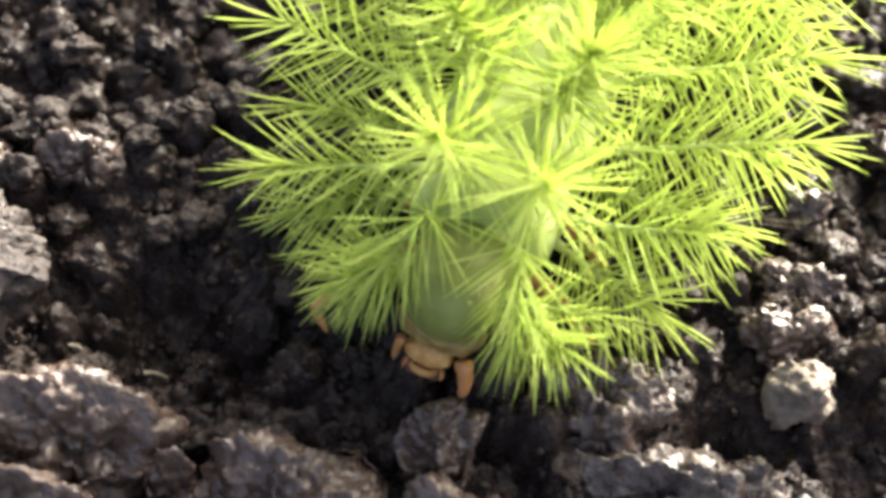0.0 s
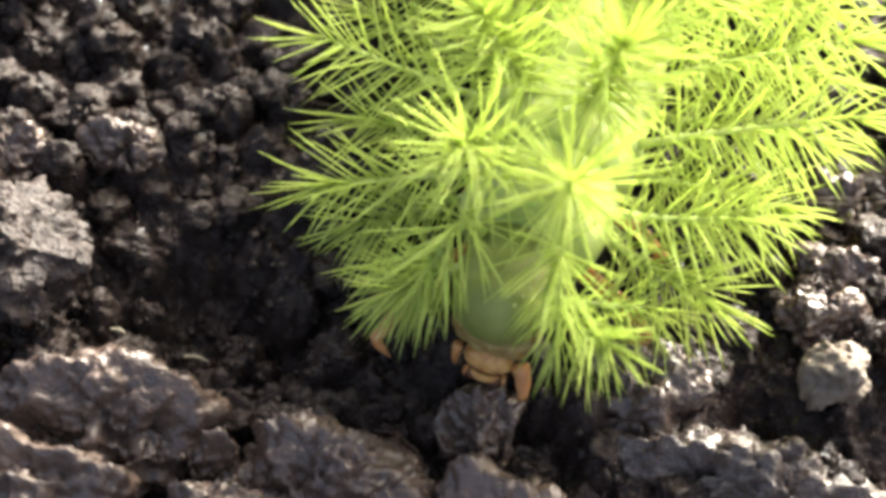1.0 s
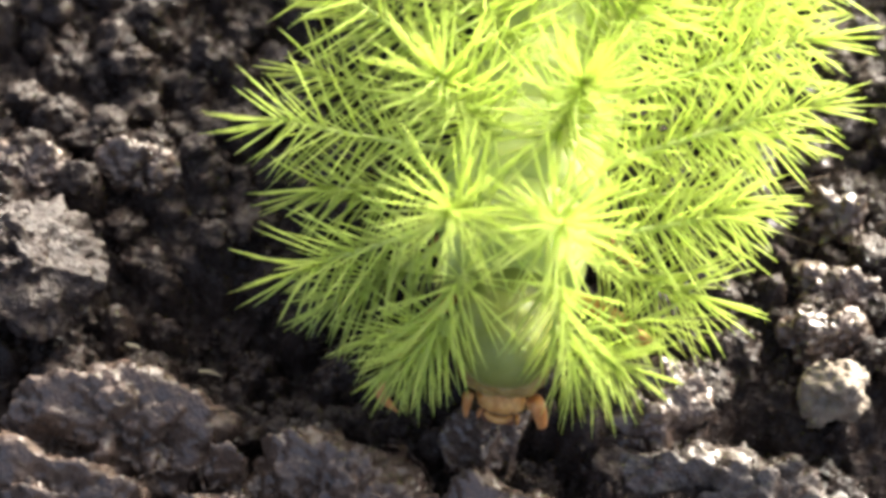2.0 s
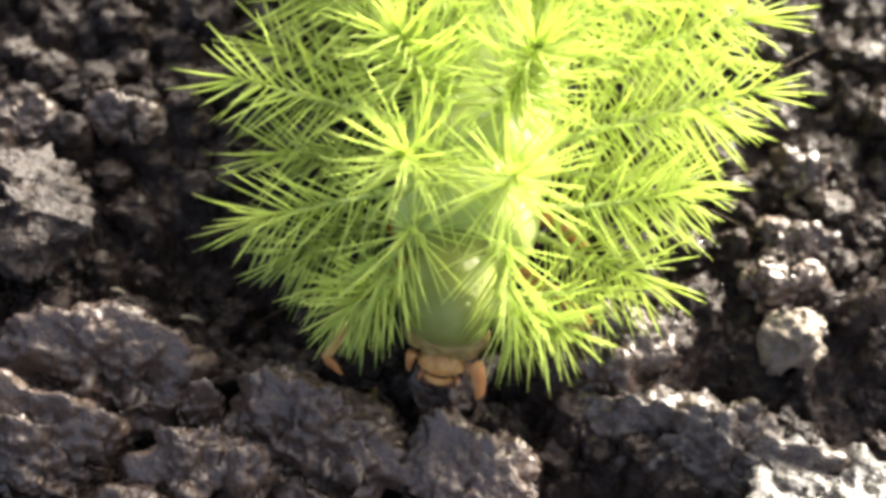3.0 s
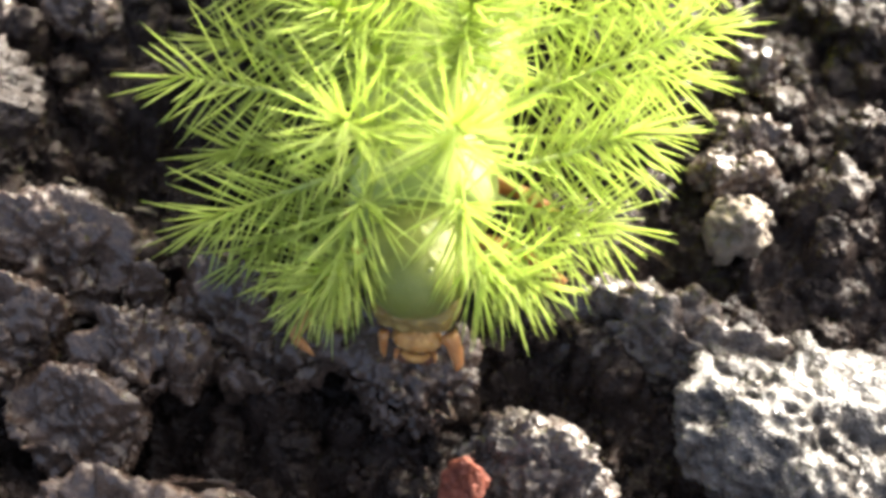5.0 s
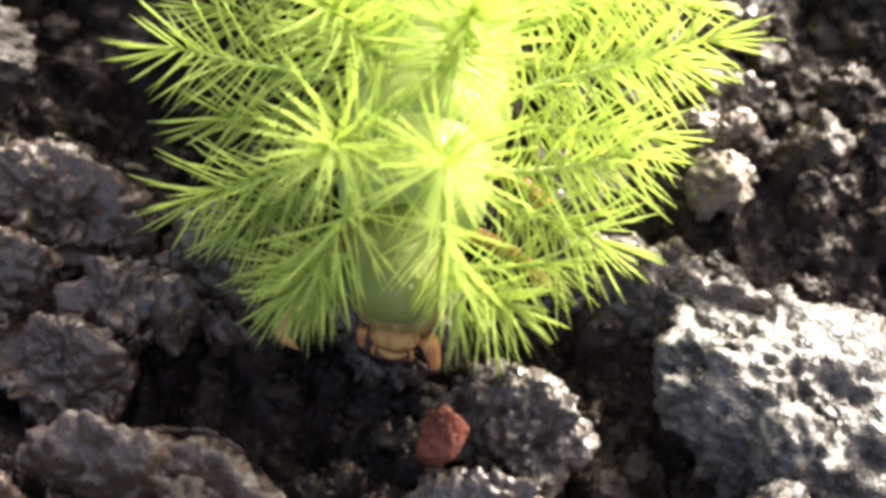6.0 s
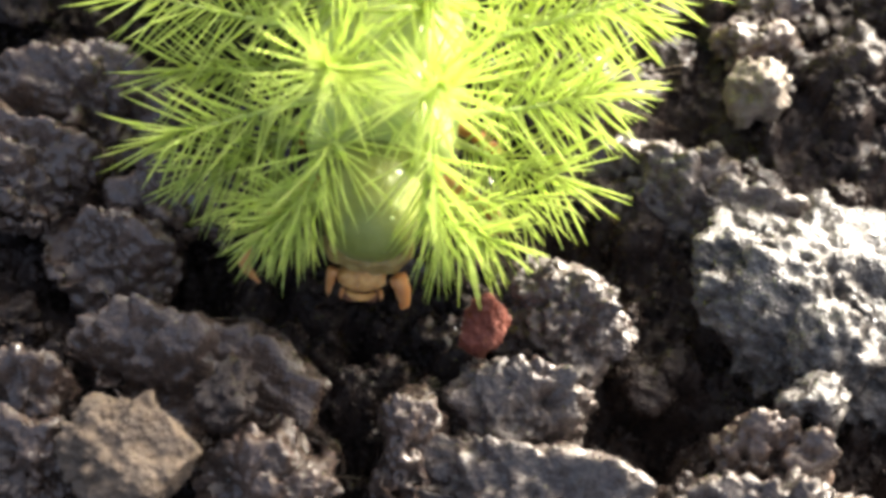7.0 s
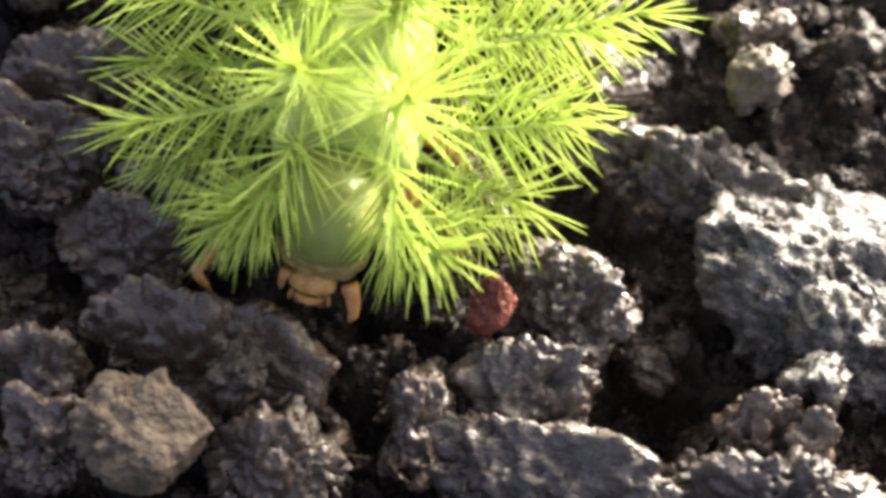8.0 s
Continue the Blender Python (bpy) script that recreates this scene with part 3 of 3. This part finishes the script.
    head = part("head", mesh_of("head", p, f, HORN), root, head_at, "tan horny head capsule with two lobes")
    made["head"] = (head, head_at)
    s = Shape()
    s.tube([(-0.75, -0.72, -0.5), (-0.4, -0.92, -0.62), (0, -0.98, -0.62), (0.4, -0.92, -0.62), (0.75, -0.72, -0.5)], [0.12, 0.2, 0.23, 0.2, 0.12], 10)
    part("upper_lip", s.mesh("upper_lip", HORN), head)
    for side in (-1, 1):
        s = Shape()
        s.tube([(side * 0.85, -0.5, -0.6), (side * 0.6, -0.88, -0.85), (side * 0.2, -0.95, -0.95)], [0.3, 0.25, 0.1], 10)
        part("jaw", s.mesh("jaw", BROWN), head, label="dark brown jaw")
        s = Shape()
        s.tube([(side * 0.95, -0.6, -0.4), (side * 1.05, -0.9, -0.55), (side * 1.02, -1.05, -0.75)], [0.14, 0.11, 0.04], 8)
        part("feeler", s.mesh("feeler", LEG), head)
        s = Shape()
        s.tube([(side * 0.38, -0.75, -0.7), (side * 0.42, -0.92, -0.85), (side * 0.38, -0.95, -1.0)], [0.17, 0.14, 0.05], 8)
        part("palp", s.mesh("palp", LEG), head)
        for a in range(5):
            v2, f2 = BALLS[2]
            c = Vector((side * (1.12 + 0.05 * math.sin(a * 1.3)), -0.62 + 0.10 * a, -0.2 + 0.14 * math.cos(a * 1.1)))
            part("eye", mesh_of("eye", v2 * 0.075, f2, EYE), head, c)
    # wrinkled brown fold between the first ring and the head
    first = made["segments"][0][0]
    v, f = BALLS[5]
    p = v * (2.35, 1.25, 1.35)
    wrinkle = 0.07 * np.sin(p[:, 2] * 8.0 + 1.2 * np.sin(p[:, 0] * 1.7)) + 0.05 * np.sin(p[:, 0] * 6.0 + p[:, 2] * 2.0) + 0.12 * layers(p / 0.8, 3, 91)
    part("collar", mesh_of("collar", p + v * wrinkle[:, None], f, COLLAR), first, (0, -1.45, -1.55), "wrinkled brownish fold of skin behind the head")
    v, f = BALLS[3]
    for k, r in enumerate((0.12, 0.10, 0.08)):
        a, y = radians(27 + 3 * k), -2.0 + 0.55 * k
        q = 2.75 * math.sqrt(1 - (y / 3.6) ** 2)
        part("wart", mesh_of("wart", v * r, f, WART), first, (q * math.sin(a), y, q * math.cos(a)), "glossy pale green wart")
    return root, made


caterpillar, pieces = build_caterpillar()

# seconds; place of the head on the ground, heading of the body; turn, nod and lean of the front rings
CRAWL = [
    (0.0, 2.03, -30.94, -11.5, -0.4, -0.8, 4.5),
    (0.5, 2.62, -31.69, -10.4, -1.9, -0.9, 1.9),
    (1.0, 3.33, -32.10, -8.2, -4.7, 2.1, -3.6),
    (2.3, 3.89, -34.14, -0.4, 5.5, 4.5, -3.7),
    (2.5, 3.60, -34.62, 0.2, 2.1, 4.6, -4.6),
    (3.0, 2.62, -35.17, 0.8, -1.0, -2.0, -1.3),
    (3.5, 2.67, -36.51, 1.1, -1.2, -2.8, -0.9),
    (4.0, 3.34, -37.41, 1.6, -4.6, -1.6, -2.6),
    (4.5, 4.59, -39.16, 2.3, 1.6, -6.1, -5.4),
    (4.7, 5.03, -39.88, 2.6, 3.2, -6.7, -6.3),
    (5.8, 6.06, -42.66, 4.6, 0.4, 4.9, -4.1),
    (6.0, 5.85, -43.25, 4.9, -3.7, 7.2, -2.8),
    (6.5, 3.81, -45.18, 5.6, 1.3, 0.8, 0.8),
    (7.0, 2.56, -47.45, 6.2, 1.4, 1.7, 3.9),
    (7.5, 1.57, -47.84, 6.5, 3.5, 4.1, 4.4),
    (8.0, -0.01, -49.62, 6.6, -2.8, 0.9, 7.4),
]


def motions():
    walk(caterpillar, [(t, pose(x * MM, y * MM, 0, 0, 0, yaw)) for t, x, y, yaw, *_ in CRAWL])
    shares = [1.0, 1.0, 0.8, 0.5, 0.25, 0.1]
    for k, (seg, place) in enumerate(pieces["segments"]):
        share = shares[k] if k < len(shares) else 0.0
        rows = []
        for t, x, y, yaw, turn, nod, lean in CRAWL:
            wave = 0.16 * math.sin(2 * math.pi * (t / 1.7 - k / 5.0)) if k > 1 else 0.0
            m = pose(0, 0, 0, nod * share, lean * share, turn * share) @ pose(0, place[1] * MM, (place[2] + wave) * MM)
            rows.append((t, m))
        walk(seg, rows)
    head, place = pieces["head"]
    walk(head, [(t, pose(0, 0, 0, nod, lean * 0.3, turn) @ pose(0, place[1] * MM, place[2] * MM, 0, 0, 4 * math.sin(2.1 * t)))
                for t, x, y, yaw, turn, nod, lean in CRAWL])
    for leg, hip, k, side in pieces["legs"]:
        walk(leg, [(t / 4, pose(*[c * MM for c in hip], 11 * math.sin(math.pi * t / 4 / 0.85 * 1.0 + (0 if side > 0 else math.pi) + 1.2 * k), 0, 0))
                   for t in range(33)])


motions()
